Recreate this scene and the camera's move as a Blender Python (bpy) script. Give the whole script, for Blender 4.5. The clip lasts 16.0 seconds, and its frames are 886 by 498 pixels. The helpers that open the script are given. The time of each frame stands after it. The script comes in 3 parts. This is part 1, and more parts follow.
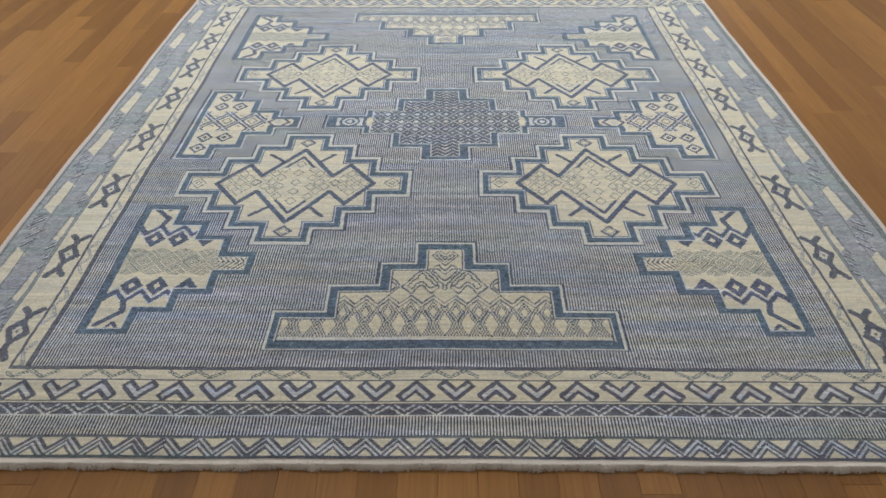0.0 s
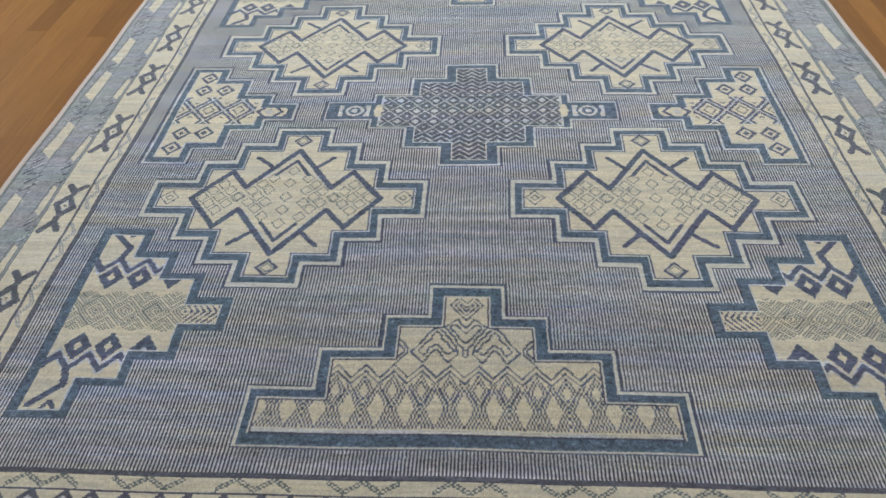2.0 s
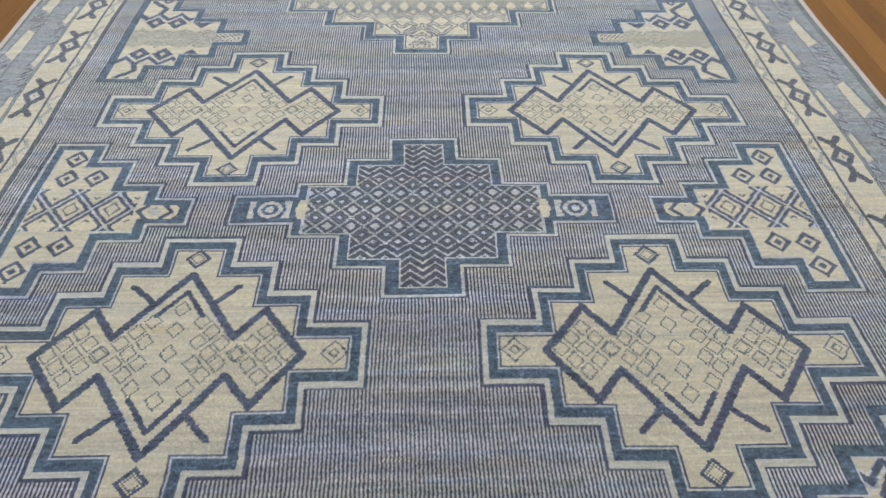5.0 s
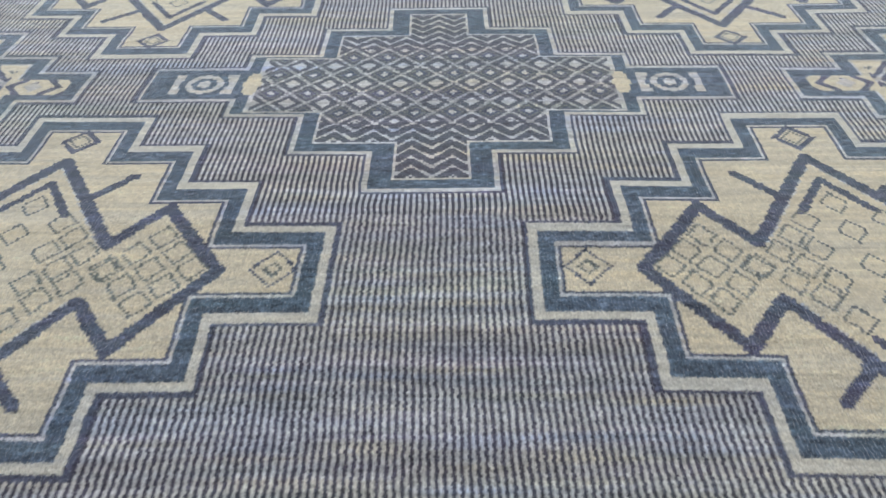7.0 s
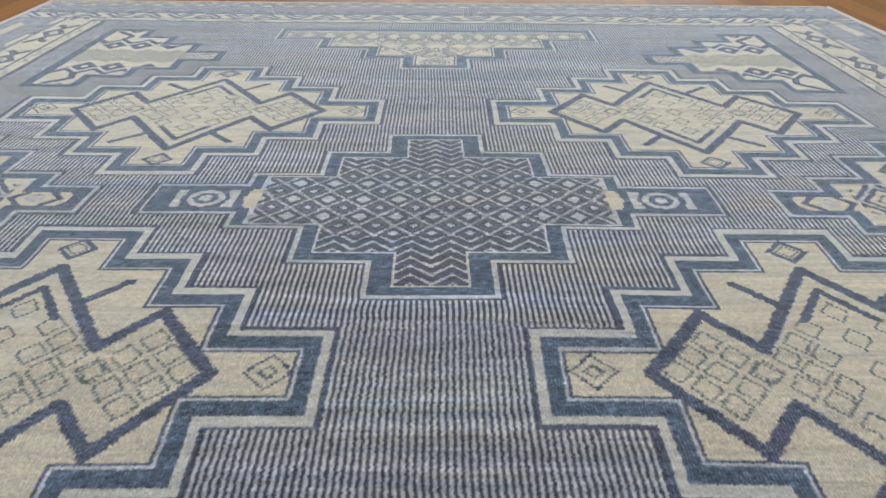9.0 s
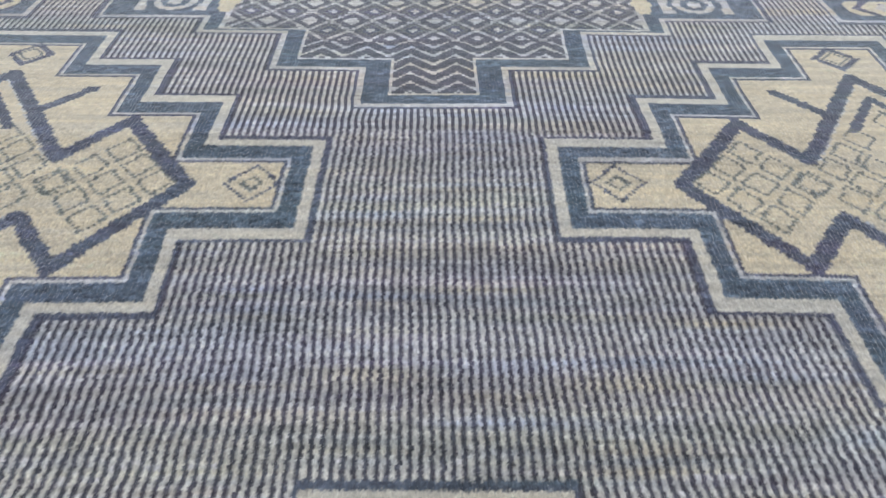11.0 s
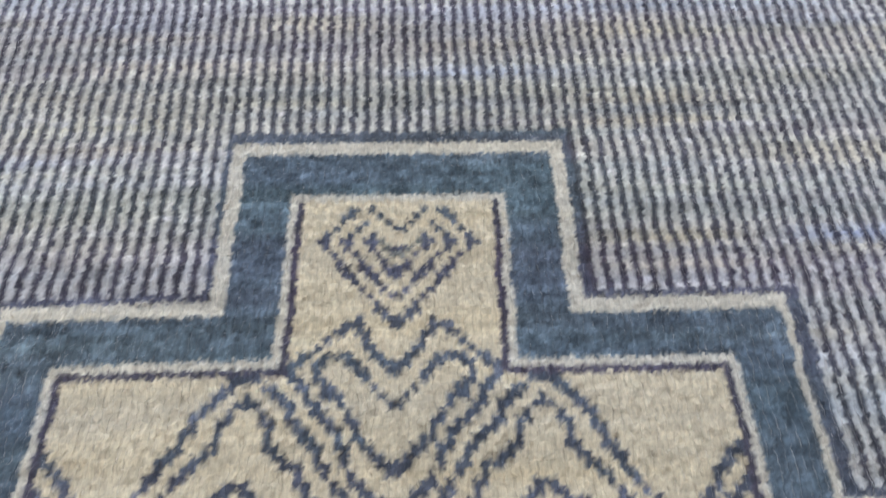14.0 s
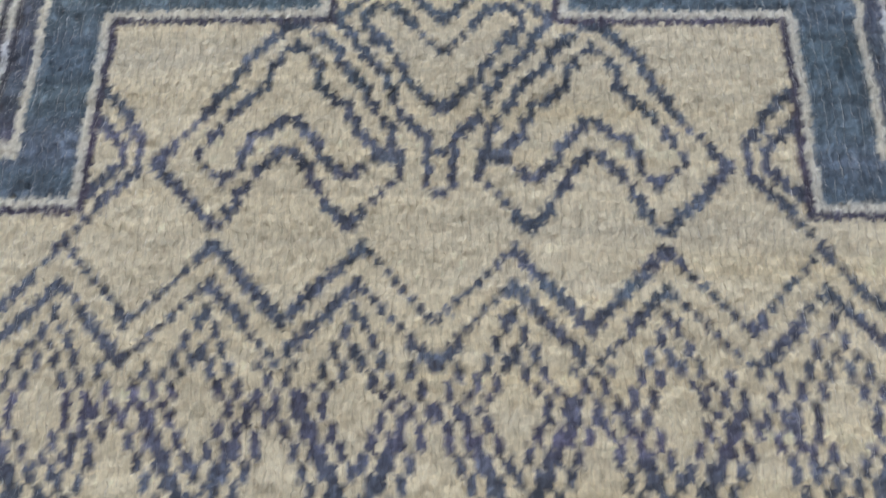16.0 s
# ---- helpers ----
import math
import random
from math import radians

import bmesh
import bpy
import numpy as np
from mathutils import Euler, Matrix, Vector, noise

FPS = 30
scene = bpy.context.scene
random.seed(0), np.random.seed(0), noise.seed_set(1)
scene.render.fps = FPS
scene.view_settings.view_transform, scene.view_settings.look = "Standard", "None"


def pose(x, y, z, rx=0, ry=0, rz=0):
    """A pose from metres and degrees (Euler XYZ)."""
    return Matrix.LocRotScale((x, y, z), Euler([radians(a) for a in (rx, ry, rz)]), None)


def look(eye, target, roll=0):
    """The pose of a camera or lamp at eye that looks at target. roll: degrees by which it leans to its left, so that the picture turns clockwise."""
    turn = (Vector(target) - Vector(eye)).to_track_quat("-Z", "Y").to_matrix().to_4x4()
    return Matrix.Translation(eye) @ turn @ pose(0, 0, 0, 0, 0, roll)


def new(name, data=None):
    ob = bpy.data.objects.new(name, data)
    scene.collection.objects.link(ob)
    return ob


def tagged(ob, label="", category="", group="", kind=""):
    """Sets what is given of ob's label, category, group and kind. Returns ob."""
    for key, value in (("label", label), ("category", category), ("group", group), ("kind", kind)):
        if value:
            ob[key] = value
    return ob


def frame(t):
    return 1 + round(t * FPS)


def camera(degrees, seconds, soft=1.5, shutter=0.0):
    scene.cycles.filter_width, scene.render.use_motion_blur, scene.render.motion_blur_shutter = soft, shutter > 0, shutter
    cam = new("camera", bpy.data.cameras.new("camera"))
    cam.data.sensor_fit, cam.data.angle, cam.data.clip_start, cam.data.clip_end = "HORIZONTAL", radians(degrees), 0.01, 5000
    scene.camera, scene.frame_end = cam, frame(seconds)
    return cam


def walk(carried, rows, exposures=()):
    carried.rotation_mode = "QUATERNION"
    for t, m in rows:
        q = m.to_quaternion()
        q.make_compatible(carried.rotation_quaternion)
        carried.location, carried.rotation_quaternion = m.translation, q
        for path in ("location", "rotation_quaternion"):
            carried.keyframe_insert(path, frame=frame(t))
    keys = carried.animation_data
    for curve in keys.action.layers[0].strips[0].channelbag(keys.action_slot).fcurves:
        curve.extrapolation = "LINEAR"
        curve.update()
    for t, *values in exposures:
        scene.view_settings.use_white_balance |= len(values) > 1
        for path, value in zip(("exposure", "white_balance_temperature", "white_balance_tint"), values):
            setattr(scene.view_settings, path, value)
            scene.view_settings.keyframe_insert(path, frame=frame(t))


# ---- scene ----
# ---------------------------------------------------------------- camera
cam = camera(64.16, 16.0, soft=1.6, shutter=0.15)
PATH = [
    (0, (-0.0090, -2.3104, 1.2679), (-0.0239, -0.6409, -0.0708), -0.19),
    (0.5, (-0.0323, -2.1798, 1.2492), (-0.0908, -0.5641, -0.1529), -0.94),
    (1, (-0.0682, -2.0618, 1.2424), (-0.1049, -0.4773, -0.1954), -0.79),
    (1.5, (-0.0427, -1.9329, 1.2234), (-0.0688, -0.3772, -0.2459), -1.06),
    (2, (0.0053, -1.8132, 1.2074), (-0.0971, -0.2869, -0.2891), -2.19),
    (2.5, (-0.0001, -1.6843, 1.2051), (-0.1169, -0.1952, -0.3274), -2.29),
    (3, (-0.0473, -1.5571, 1.2193), (-0.0476, -0.0523, -0.3022), 0.45),
    (3.5, (-0.0420, -1.4755, 1.2247), (0.0352, 0.0590, -0.2648), 1.55),
    (3.7, (-0.0301, -1.4401, 1.2183), (0.0405, 0.0994, -0.2664), 1.40),
    (5.8, (-0.0043, -1.0622, 0.9491), (0.0401, 0.4100, -0.6035), 0.92),
    (6, (0.0162, -1.0228, 0.8976), (0.0332, 0.4412, -0.6632), 0.40),
    (6.5, (0.0255, -0.9741, 0.7090), (-0.0257, 0.4917, -0.8493), -1.04),
    (7, (0.0083, -0.9579, 0.5418), (-0.0227, 0.6298, -0.8927), -0.86),
    (7.5, (-0.0047, -0.9689, 0.5131), (-0.0148, 0.7817, -0.7178), -0.55),
    (8, (-0.0083, -0.9751, 0.5124), (-0.0053, 0.8180, -0.6558), -0.05),
    (8.5, (-0.0087, -0.9730, 0.5120), (0.0012, 0.8582, -0.5953), 0.24),
    (9, (-0.0106, -0.9760, 0.5015), (0.0043, 0.8661, -0.5875), 0.58),
    (9.5, (-0.0147, -0.9736, 0.4740), (0.0096, 0.7867, -0.7428), 1.16),
    (9.7, (-0.0133, -0.9708, 0.4663), (0.0110, 0.7576, -0.7952), 1.22),
    (11.8, (-0.0206, -0.9181, 0.3767), (0.0054, 0.6119, -1.1193), 0.67),
    (12, (-0.0207, -0.9194, 0.3700), (0.0141, 0.6009, -1.1357), 0.98),
    (12.5, (-0.0132, -0.9218, 0.3584), (0.0353, 0.5551, -1.1895), 0.66),
    (13, (-0.0078, -0.9290, 0.3356), (0.0464, 0.4317, -1.3152), 0.76),
    (13.5, (-0.0078, -0.9346, 0.3160), (0.0463, 0.2686, -1.4529), 1.42),
    (14, (-0.0001, -0.9432, 0.2985), (0.0350, 0.1304, -1.5524), 0.58),
    (14.5, (-0.0018, -0.9597, 0.2716), (0.0050, -0.0158, -1.6490), -0.68),
    (15, (-0.0069, -0.9790, 0.2587), (-0.0074, -0.1652, -1.7205), -0.63),
    (15.5, (-0.0130, -0.9940, 0.2582), (-0.0596, -0.3241, -1.7737), -3.96),
    (16, (-0.0060, -1.0170, 0.2712), (-0.0773, -0.3988, -1.7763), -5.84),
]
EXPOSURES = [(0.0, 0.11, 6200, 11), (0.8, 0.06, 6150, 10.5), (3.5, 0.05, 6100, 11.5), (6.0, -0.03, 6180, 11.5), (6.6, 0.02, 6190, 12), (7.0, 0.08, 6170, 12), (7.5, 0.07, 6140, 12), (8.5, -0.04, 6100, 12), (9.7, -0.02, 6140, 13), (11.8, 0.33, 6230, 14.5), (13.0, 0.36, 6250, 14.5), (13.5, 0.33, 6240, 14.5), (14.0, 0.43, 6220, 14.5), (15.0, 0.24, 6180, 13.5), (15.5, 0.23, 6190, 13.5), (16.0, 0.25, 6190, 13.5)]
walk(cam, [(t, look(eye, target, roll)) for t, eye, target, roll in PATH], EXPOSURES)

# ---------------------------------------------------------------- light
ROOM_X, ROOM_Y, ROOM_H = 3.4, 3.9, 2.6          # half width, half length, ceiling height
world = bpy.data.worlds.new("sky")
scene.world = world
world.use_nodes = True
wn = world.node_tree.nodes
sky = wn.new("ShaderNodeTexSky")
sky.sky_type, sky.sun_disc = "NISHITA", False
sky.sun_elevation, sky.sun_rotation = radians(38), radians(200)
world.node_tree.links.new(sky.outputs[0], wn["Background"].inputs[0])
wn["Background"].inputs[1].default_value = 0.12
sun = new("sun", bpy.data.lights.new("sun", "SUN"))
sun.data.energy, sun.data.angle, sun.data.color = 1.0, radians(12), (1.0, 0.96, 0.9)
sun.matrix_world = look((5, -6, 6), (0, 0, 0))


def area(name, eye, target, w, h, watts, colour):
    data = bpy.data.lights.new(name, "AREA")
    data.shape, data.size, data.size_y, data.energy, data.color = "RECTANGLE", w, h, watts, colour
    ob = new(name, data)
    ob.matrix_world = look(eye, target)
    return ob


WINDOWS = [("west", 1.2, 2.4), ("north", 0.4, 3.0)]   # wall, centre along it, width
SILL, HEAD = 0.75, 2.15
area("window_light", (-ROOM_X - 0.05, 1.2, 1.45), (0, 1.0, 1.2), 2.3, 1.35, 19, (0.86, 0.95, 1.0))
area("window_light", (0.4, ROOM_Y + 0.05, 1.45), (0.3, 0, 1.2), 2.9, 1.35, 81, (0.84, 0.95, 1.0))
# ceiling fill: two unseen lamps added to brighten rug and floor from above
FILL_LAMPS = [(-1.3, 0.35), (1.3, 0.35)]
for lx, ly in FILL_LAMPS:
    area("fill_light", (lx, ly, ROOM_H - 0.055), (lx, ly, 0), 0.5, 0.5, 20, (0.95, 0.97, 1.0))


# ---------------------------------------------------------------- materials
class Nodes:
    """Short hand for building one node material."""

    def __init__(self, name, rough=0.8):
        self.mat = bpy.data.materials.new(name)
        self.mat.use_nodes = True
        self.tree = self.mat.node_tree
        self.bsdf = self.tree.nodes["Principled BSDF"]
        self.bsdf.inputs["Roughness"].default_value = rough

    def add(self, kind, **settings):
        node = self.tree.nodes.new("ShaderNode" + kind)
        for key, value in settings.items():
            setattr(node, key, value)
        return node

    def link(self, out, into):
        self.tree.links.new(out, into)
        return into

    def math(self, op, a, b=0.0, c=0.0):
        node = self.add("Math", operation=op)
        for i, v in enumerate((a, b, c)):
            if isinstance(v, (int, float)):
                node.inputs[i].default_value = v
            else:
                self.link(v, node.inputs[i])
        return node.outputs[0]

    def mix(self, fac, a, b, blend="MIX"):
        node = self.add("Mix", data_type="RGBA", blend_type=blend)
        for i, v in ((0, fac), (6, a), (7, b)):
            if isinstance(v, (int, float)):
                node.inputs[i].default_value = v
            elif isinstance(v, tuple):
                node.inputs[i].default_value = (*v, 1.0)
            else:
                self.link(v, node.inputs[i])
        return node.outputs[2]

    def noise(self, vector, scale, detail=3.0, rough=0.55):
        node = self.add("TexNoise")
        node.inputs["Scale"].default_value, node.inputs["Detail"].default_value = scale, detail
        node.inputs["Roughness"].default_value = rough
        self.link(vector, node.inputs["Vector"])
        return node.outputs[0]

    def scaled(self, vector, x, y, z):
        node = self.add("Mapping")
        node.inputs["Scale"].default_value = (x, y, z)
        self.link(vector, node.inputs["Vector"])
        return node.outputs[0]

    def spread(self, value, low, high):
        node = self.add("MapRange")
        node.inputs[1].default_value, node.inputs[2].default_value = low, high
        self.link(value, node.inputs[0])
        return node.outputs[0]

    def bump(self, height, distance, strength=1.0):
        node = self.add("Bump")
        node.inputs["Distance"].default_value, node.inputs["Strength"].default_value = distance, strength
        self.link(height, node.inputs["Height"])
        self.link(node.outputs[0], self.bsdf.inputs["Normal"])


def wool():
    """Hand-knotted wool pile: the knots' dyes lie in the mesh; knot by knot tint, abrash along the weft and tufted relief are added here."""
    n = Nodes("knotted_wool", 0.92)
    uv = n.add("UVMap", uv_map="knots").outputs[0]
    dyed = n.add("Attribute", attribute_name="dye").outputs["Color"]
    cell = n.add("VectorMath", operation="FLOOR")
    n.link(uv, cell.inputs[0])
    white = n.add("TexWhiteNoise", noise_dimensions="2D")
    n.link(cell.outputs[0], white.inputs["Vector"])
    abrash = n.noise(n.scaled(uv, 0.004, 0.10, 1.0), 1.0, 3.0)
    streak = n.noise(n.scaled(uv, 0.026, 0.42, 1.0), 1.0, 2.0)
    patch = n.noise(n.scaled(uv, 0.05, 0.16, 1.0), 1.0, 3.0)
    fibre = n.noise(n.scaled(uv, 3.4, 1.0, 1.0), 1.0, 4.0, 0.65)
    tint = n.math("MULTIPLY_ADD", white.outputs[0], 0.20, 0.56)
    tint = n.math("MULTIPLY_ADD", n.spread(abrash, 0.3, 0.7), 0.14, tint)
    tint = n.math("MULTIPLY_ADD", n.spread(streak, 0.3, 0.7), 0.20, tint)
    tint = n.math("MULTIPLY_ADD", n.spread(patch, 0.3, 0.7), 0.08, tint)
    tint = n.math("MULTIPLY_ADD", n.spread(fibre, 0.25, 0.75), 0.30, tint)
    value = n.add("HueSaturation")
    n.link(tint, value.inputs["Value"])
    n.link(dyed, value.inputs["Color"])
    lot = n.spread(n.noise(n.scaled(uv, 0.03, 0.30, 1.0), 1.7, 2.0), 0.40, 0.70)
    colour = n.mix(n.math("MULTIPLY", lot, 0.25), value.outputs[0], n.mix(1.0, value.outputs[0], (0.97, 0.99, 1.05), "MULTIPLY"))
    n.link(colour, n.bsdf.inputs["Base Color"])
    part_uv = n.add("SeparateXYZ")
    n.link(uv, part_uv.inputs[0])
    wander = n.noise(n.scaled(uv, 0.6, 0.35, 1.0), 1.0, 2.0)
    across = n.math("ABSOLUTE", n.math("SINE", n.math("MULTIPLY", n.math("MULTIPLY_ADD", wander, 0.8, part_uv.outputs[0]), math.pi)))
    # the columns part only here and there, a knot at a time
    shifted = n.add("VectorMath", operation="ADD")
    n.link(uv, shifted.inputs[0])
    shifted.inputs[1].default_value = (0.5, 0.3, 0.0)
    between = n.add("VectorMath", operation="FLOOR")
    n.link(shifted.outputs[0], between.inputs[0])
    parted = n.add("TexWhiteNoise", noise_dimensions="2D")
    n.link(between.outputs[0], parted.inputs["Vector"])
    crack = n.math("MULTIPLY", n.math("SUBTRACT", 1.0, n.math("POWER", across, 0.35)), n.math("MULTIPLY_ADD", n.spread(parted.outputs[0], 0.2, 0.9), 0.7, 0.3))
    height = n.math("SUBTRACT", n.math("MULTIPLY", fibre, 1.0), n.math("MULTIPLY", crack, 1.15))
    n.bump(height, 0.0012, 0.72)
    n.bsdf.inputs["Sheen Weight"].default_value = 0.80
    n.bsdf.inputs["Sheen Roughness"].default_value = 0.32
    n.bsdf.inputs["Specular IOR Level"].default_value = 0.12
    return n.mat


CREAM, BLUE, SLATE, PALE, INK, OLIVE, LINE, WHITE, DUSK, MIST, ASH = range(11)
WOOL = wool()
# mean colours of the yarns: cream, steel blue, slate, pale grey, ink, grey-olive, navy for drawing, undyed white, dusky blue, misty grey, ash grey
YARNS = np.array([(0.672, 0.602, 0.443), (0.108, 0.145, 0.187), (0.082, 0.082, 0.105), (0.555, 0.554, 0.532), (0.086, 0.080, 0.115), (0.180, 0.195, 0.182), (0.105, 0.119, 0.163), (0.625, 0.604, 0.522), (0.112, 0.120, 0.142), (0.325, 0.330, 0.328), (0.120, 0.121, 0.140)])


def plain(name, colour, rough, grain, amount):
    n = Nodes(name, rough)
    where = n.add("TexCoord").outputs["Object"]
    speck = n.noise(where, grain, 4.0)
    big = n.noise(where, grain * 0.04, 3.0)
    low = tuple(c * (1 - amount) for c in colour)
    n.link(n.mix(n.math("MULTIPLY_ADD", speck, 0.6, n.math("MULTIPLY", big, 0.4)), low, colour), n.bsdf.inputs["Base Color"])
    n.bump(speck, 0.0006, 0.5)
    return n.mat


def oak():
    """Varnished red-brown strip flooring, each strip in a tone of its own."""
    n = Nodes("varnished_oak", 0.4)
    n.bsdf.inputs["Specular IOR Level"].default_value = 0.14
    where = n.add("TexCoord").outputs["Object"]
    luck = n.math("FRACT", n.math("ADD", n.math("MULTIPLY", n.add("ObjectInfo").outputs["Random"], 7.31), n.math("MULTIPLY", n.add("NewGeometry").outputs["Random Per Island"], 3.7)))
    shift = n.add("CombineXYZ")
    n.link(n.math("MULTIPLY", luck, 23.0), shift.inputs[0])
    n.link(n.math("MULTIPLY", luck, 61.0), shift.inputs[1])
    moved = n.add("VectorMath", operation="ADD")
    n.link(where, moved.inputs[0])
    n.link(shift.outputs[0], moved.inputs[1])
    figure = n.noise(n.scaled(moved.outputs[0], 11.0, 0.9, 1.0), 1.6, 4.0)
    grain = n.noise(n.scaled(moved.outputs[0], 160.0, 5.0, 1.0), 1.0, 3.0)
    tone = n.math("ADD", n.math("MULTIPLY", luck, 0.68), n.math("MULTIPLY", n.spread(figure, 0.3, 0.7), 0.32))
    colour = n.mix(tone, (0.205, 0.092, 0.028), (0.420, 0.198, 0.054))
    colour = n.mix(n.math("MULTIPLY", n.spread(grain, 0.35, 0.75), 0.35), colour, (0.13, 0.05, 0.014))
    n.link(colour, n.bsdf.inputs["Base Color"])
    n.link(n.math("MULTIPLY_ADD", figure, 0.16, 0.42), n.bsdf.inputs["Roughness"])
    n.bump(grain, 0.0002, 0.4)
    return n.mat


OAK = oak()
PLASTER = plain("painted_plaster", (0.78, 0.76, 0.72), 0.7, 90, 0.06)
WHITE_WOOD = plain("white_gloss_paint", (0.8, 0.8, 0.78), 0.4, 60, 0.05)
CEILING = plain("ceiling_paint", (0.8, 0.8, 0.79), 0.85, 120, 0.05)
COTTON = plain("undyed_cotton", (0.84, 0.75, 0.64), 0.95, 500, 0.25)
CORD = plain("overcast_wool", (0.72, 0.62, 0.54), 0.95, 400, 0.2)
SUBFLOOR = plain("dark_subfloor", (0.05, 0.03, 0.02), 0.9, 50, 0.3)


# ---------------------------------------------------------------- building helpers
def part(name, bm, material, parent=None, label=""):
    me = bpy.data.meshes.new(name)
    bm.to_mesh(me)
    bm.free()
    for m in material if isinstance(material, list) else [material]:
        me.materials.append(m)
    ob = new(name, me)
    ob.parent = parent
    return tagged(ob, label)


def box(bm, x0, x1, y0, y1, z0, z1):
    vs = bmesh.ops.create_cube(bm, size=1.0)["verts"]
    for v in vs:
        v.co = Vector(((x0 + x1) / 2 + v.co.x * (x1 - x0), (y0 + y1) / 2 + v.co.y * (y1 - y0), (z0 + z1) / 2 + v.co.z * (z1 - z0)))
    return vs


# ---------------------------------------------------------------- the room round the rug
def wall(name, runs_x, at, outward, length, opening=None):
    """A wall 0.14 m thick with, where asked, one window opening cut through."""
    bm = bmesh.new()
    a0, a1 = sorted((at, at + outward * 0.14))

    def slab(s0, s1, z0, z1):
        box(bm, s0, s1, a0, a1, z0, z1) if runs_x else box(bm, a0, a1, s0, s1, z0, z1)

    if opening:
        c, w = opening
        slab(-length, c - w / 2, 0, ROOM_H)
        slab(c + w / 2, length, 0, ROOM_H)
        slab(c - w / 2, c + w / 2, 0, SILL)
        slab(c - w / 2, c + w / 2, HEAD, ROOM_H)
    else:
        slab(-length, length, 0, ROOM_H)
    return tagged(part(name, bm, PLASTER), "off-white painted plaster wall of the room", "wall", kind="structure")


wall("wall_north", True, ROOM_Y, 1, ROOM_X + 0.14, (0.4, 3.0))
wall("wall_south", True, -ROOM_Y, -1, ROOM_X + 0.14)
wall("wall_east", False, ROOM_X, 1, ROOM_Y)
wall("wall_west", False, -ROOM_X, -1, ROOM_Y, (1.2, 2.4))
bm = bmesh.new()
box(bm, -ROOM_X - 0.14, ROOM_X + 0.14, -ROOM_Y - 0.14, ROOM_Y + 0.14, ROOM_H, ROOM_H + 0.1)
tagged(part("ceiling", bm, CEILING), "flat white painted ceiling", "ceiling", kind="structure")

for i, (side, c, w) in enumerate(WINDOWS):
    win = tagged(new("window_%d" % (i + 1)), "wide white-framed window in the plaster wall", "window", kind="structure")

    def put(bm, s0, s1, d0, d1, z0, z1, side=side):
        if side == "north":
            box(bm, s0, s1, ROOM_Y + d0, ROOM_Y + d1, z0, z1)
        else:
            box(bm, -ROOM_X - d1, -ROOM_X - d0, s0, s1, z0, z1)

    bm = bmesh.new()
    f = 0.05
    put(bm, c - w / 2, c - w / 2 + f, 0.08, 0.13, SILL, HEAD)
    put(bm, c + w / 2 - f, c + w / 2, 0.08, 0.13, SILL, HEAD)
    put(bm, c - w / 2 + f, c + w / 2 - f, 0.08, 0.13, SILL, SILL + f)
    put(bm, c - w / 2 + f, c + w / 2 - f, 0.08, 0.13, HEAD - f, HEAD)
    put(bm, c - f / 2, c + f / 2, 0.08, 0.13, SILL + f, HEAD - f)
    part("window_frame", bm, WHITE_WOOD, win)
    bm = bmesh.new()
    put(bm, c - w / 2 - 0.04, c + w / 2 + 0.04, -0.06, -0.002, SILL - 0.035, SILL - 0.003)
    part("window_sill", bm, WHITE_WOOD, win)

for name, args in (("north", (-ROOM_X + 0.016, ROOM_X - 0.016, ROOM_Y - 0.016, ROOM_Y - 0.002)), ("south", (-ROOM_X + 0.016, ROOM_X - 0.016, -ROOM_Y + 0.002, -ROOM_Y + 0.016)),
                   ("east", (ROOM_X - 0.016, ROOM_X - 0.002, -ROOM_Y + 0.002, ROOM_Y - 0.002)), ("west", (-ROOM_X + 0.002, -ROOM_X + 0.016, -ROOM_Y + 0.002, ROOM_Y - 0.002))):
    bm = bmesh.new()
    box(bm, *args, 0.001, 0.11)
    tagged(part("baseboard_" + name, bm, WHITE_WOOD), "white painted baseboard along the wall", "baseboard", kind="structure")

# bodies for the added fill lamps, out of view, with a glowing face
glow = Nodes("fill_diffuser")
glow.bsdf.inputs["Base Color"].default_value = (0.9, 0.9, 0.88, 1)
glow.bsdf.inputs["Emission Color"].default_value = (0.95, 0.97, 1.0, 1)
glow.bsdf.inputs["Emission Strength"].default_value = 1.5
for lx, ly in FILL_LAMPS:
    lamp = tagged(new("added_ceiling_light"), "square white ceiling light, out of view, added to brighten the rug", "ceiling light", "ceiling lights")
    lamp.location = (lx, ly, ROOM_H)
    for name, lo, hi, z0, z1, m in (("frame", 0, 0.3, -0.045, -0.001, WHITE_WOOD), ("diffuser", 0, 0.27, -0.05, -0.046, glow.mat)):
        bm = bmesh.new()
        box(bm, -hi, hi, -hi, hi, z0, z1)
        part(name, bm, m, lamp)

# ---------------------------------------------------------------- the rug
# Drawn knot by knot in drawing millimetres, origin at the rug's middle, then laid out at M metres each.
M, K, TOP = 0.00107, 3.35, 0.010
HALF_W, NEAR, FAR = 1179.2, -1334.0, 1338.0
NU, NV = round(2 * HALF_W / K), round((FAR - NEAR) / K)
ux = (np.arange(NU) + 0.5) * K - HALF_W
vy = (np.arange(NV) + 0.5) * K + NEAR
X, Y = np.meshgrid(ux, vy)
dye = np.zeros((NV, NU), np.uint8)
owner = np.zeros((NV, NU), np.uint8)
rng = np.random.default_rng(7)
RAG = (rng.random((NV, NU)) - 0.5) * 2.0           # uneven knotting, in drawing millimetres
names = ["field"]


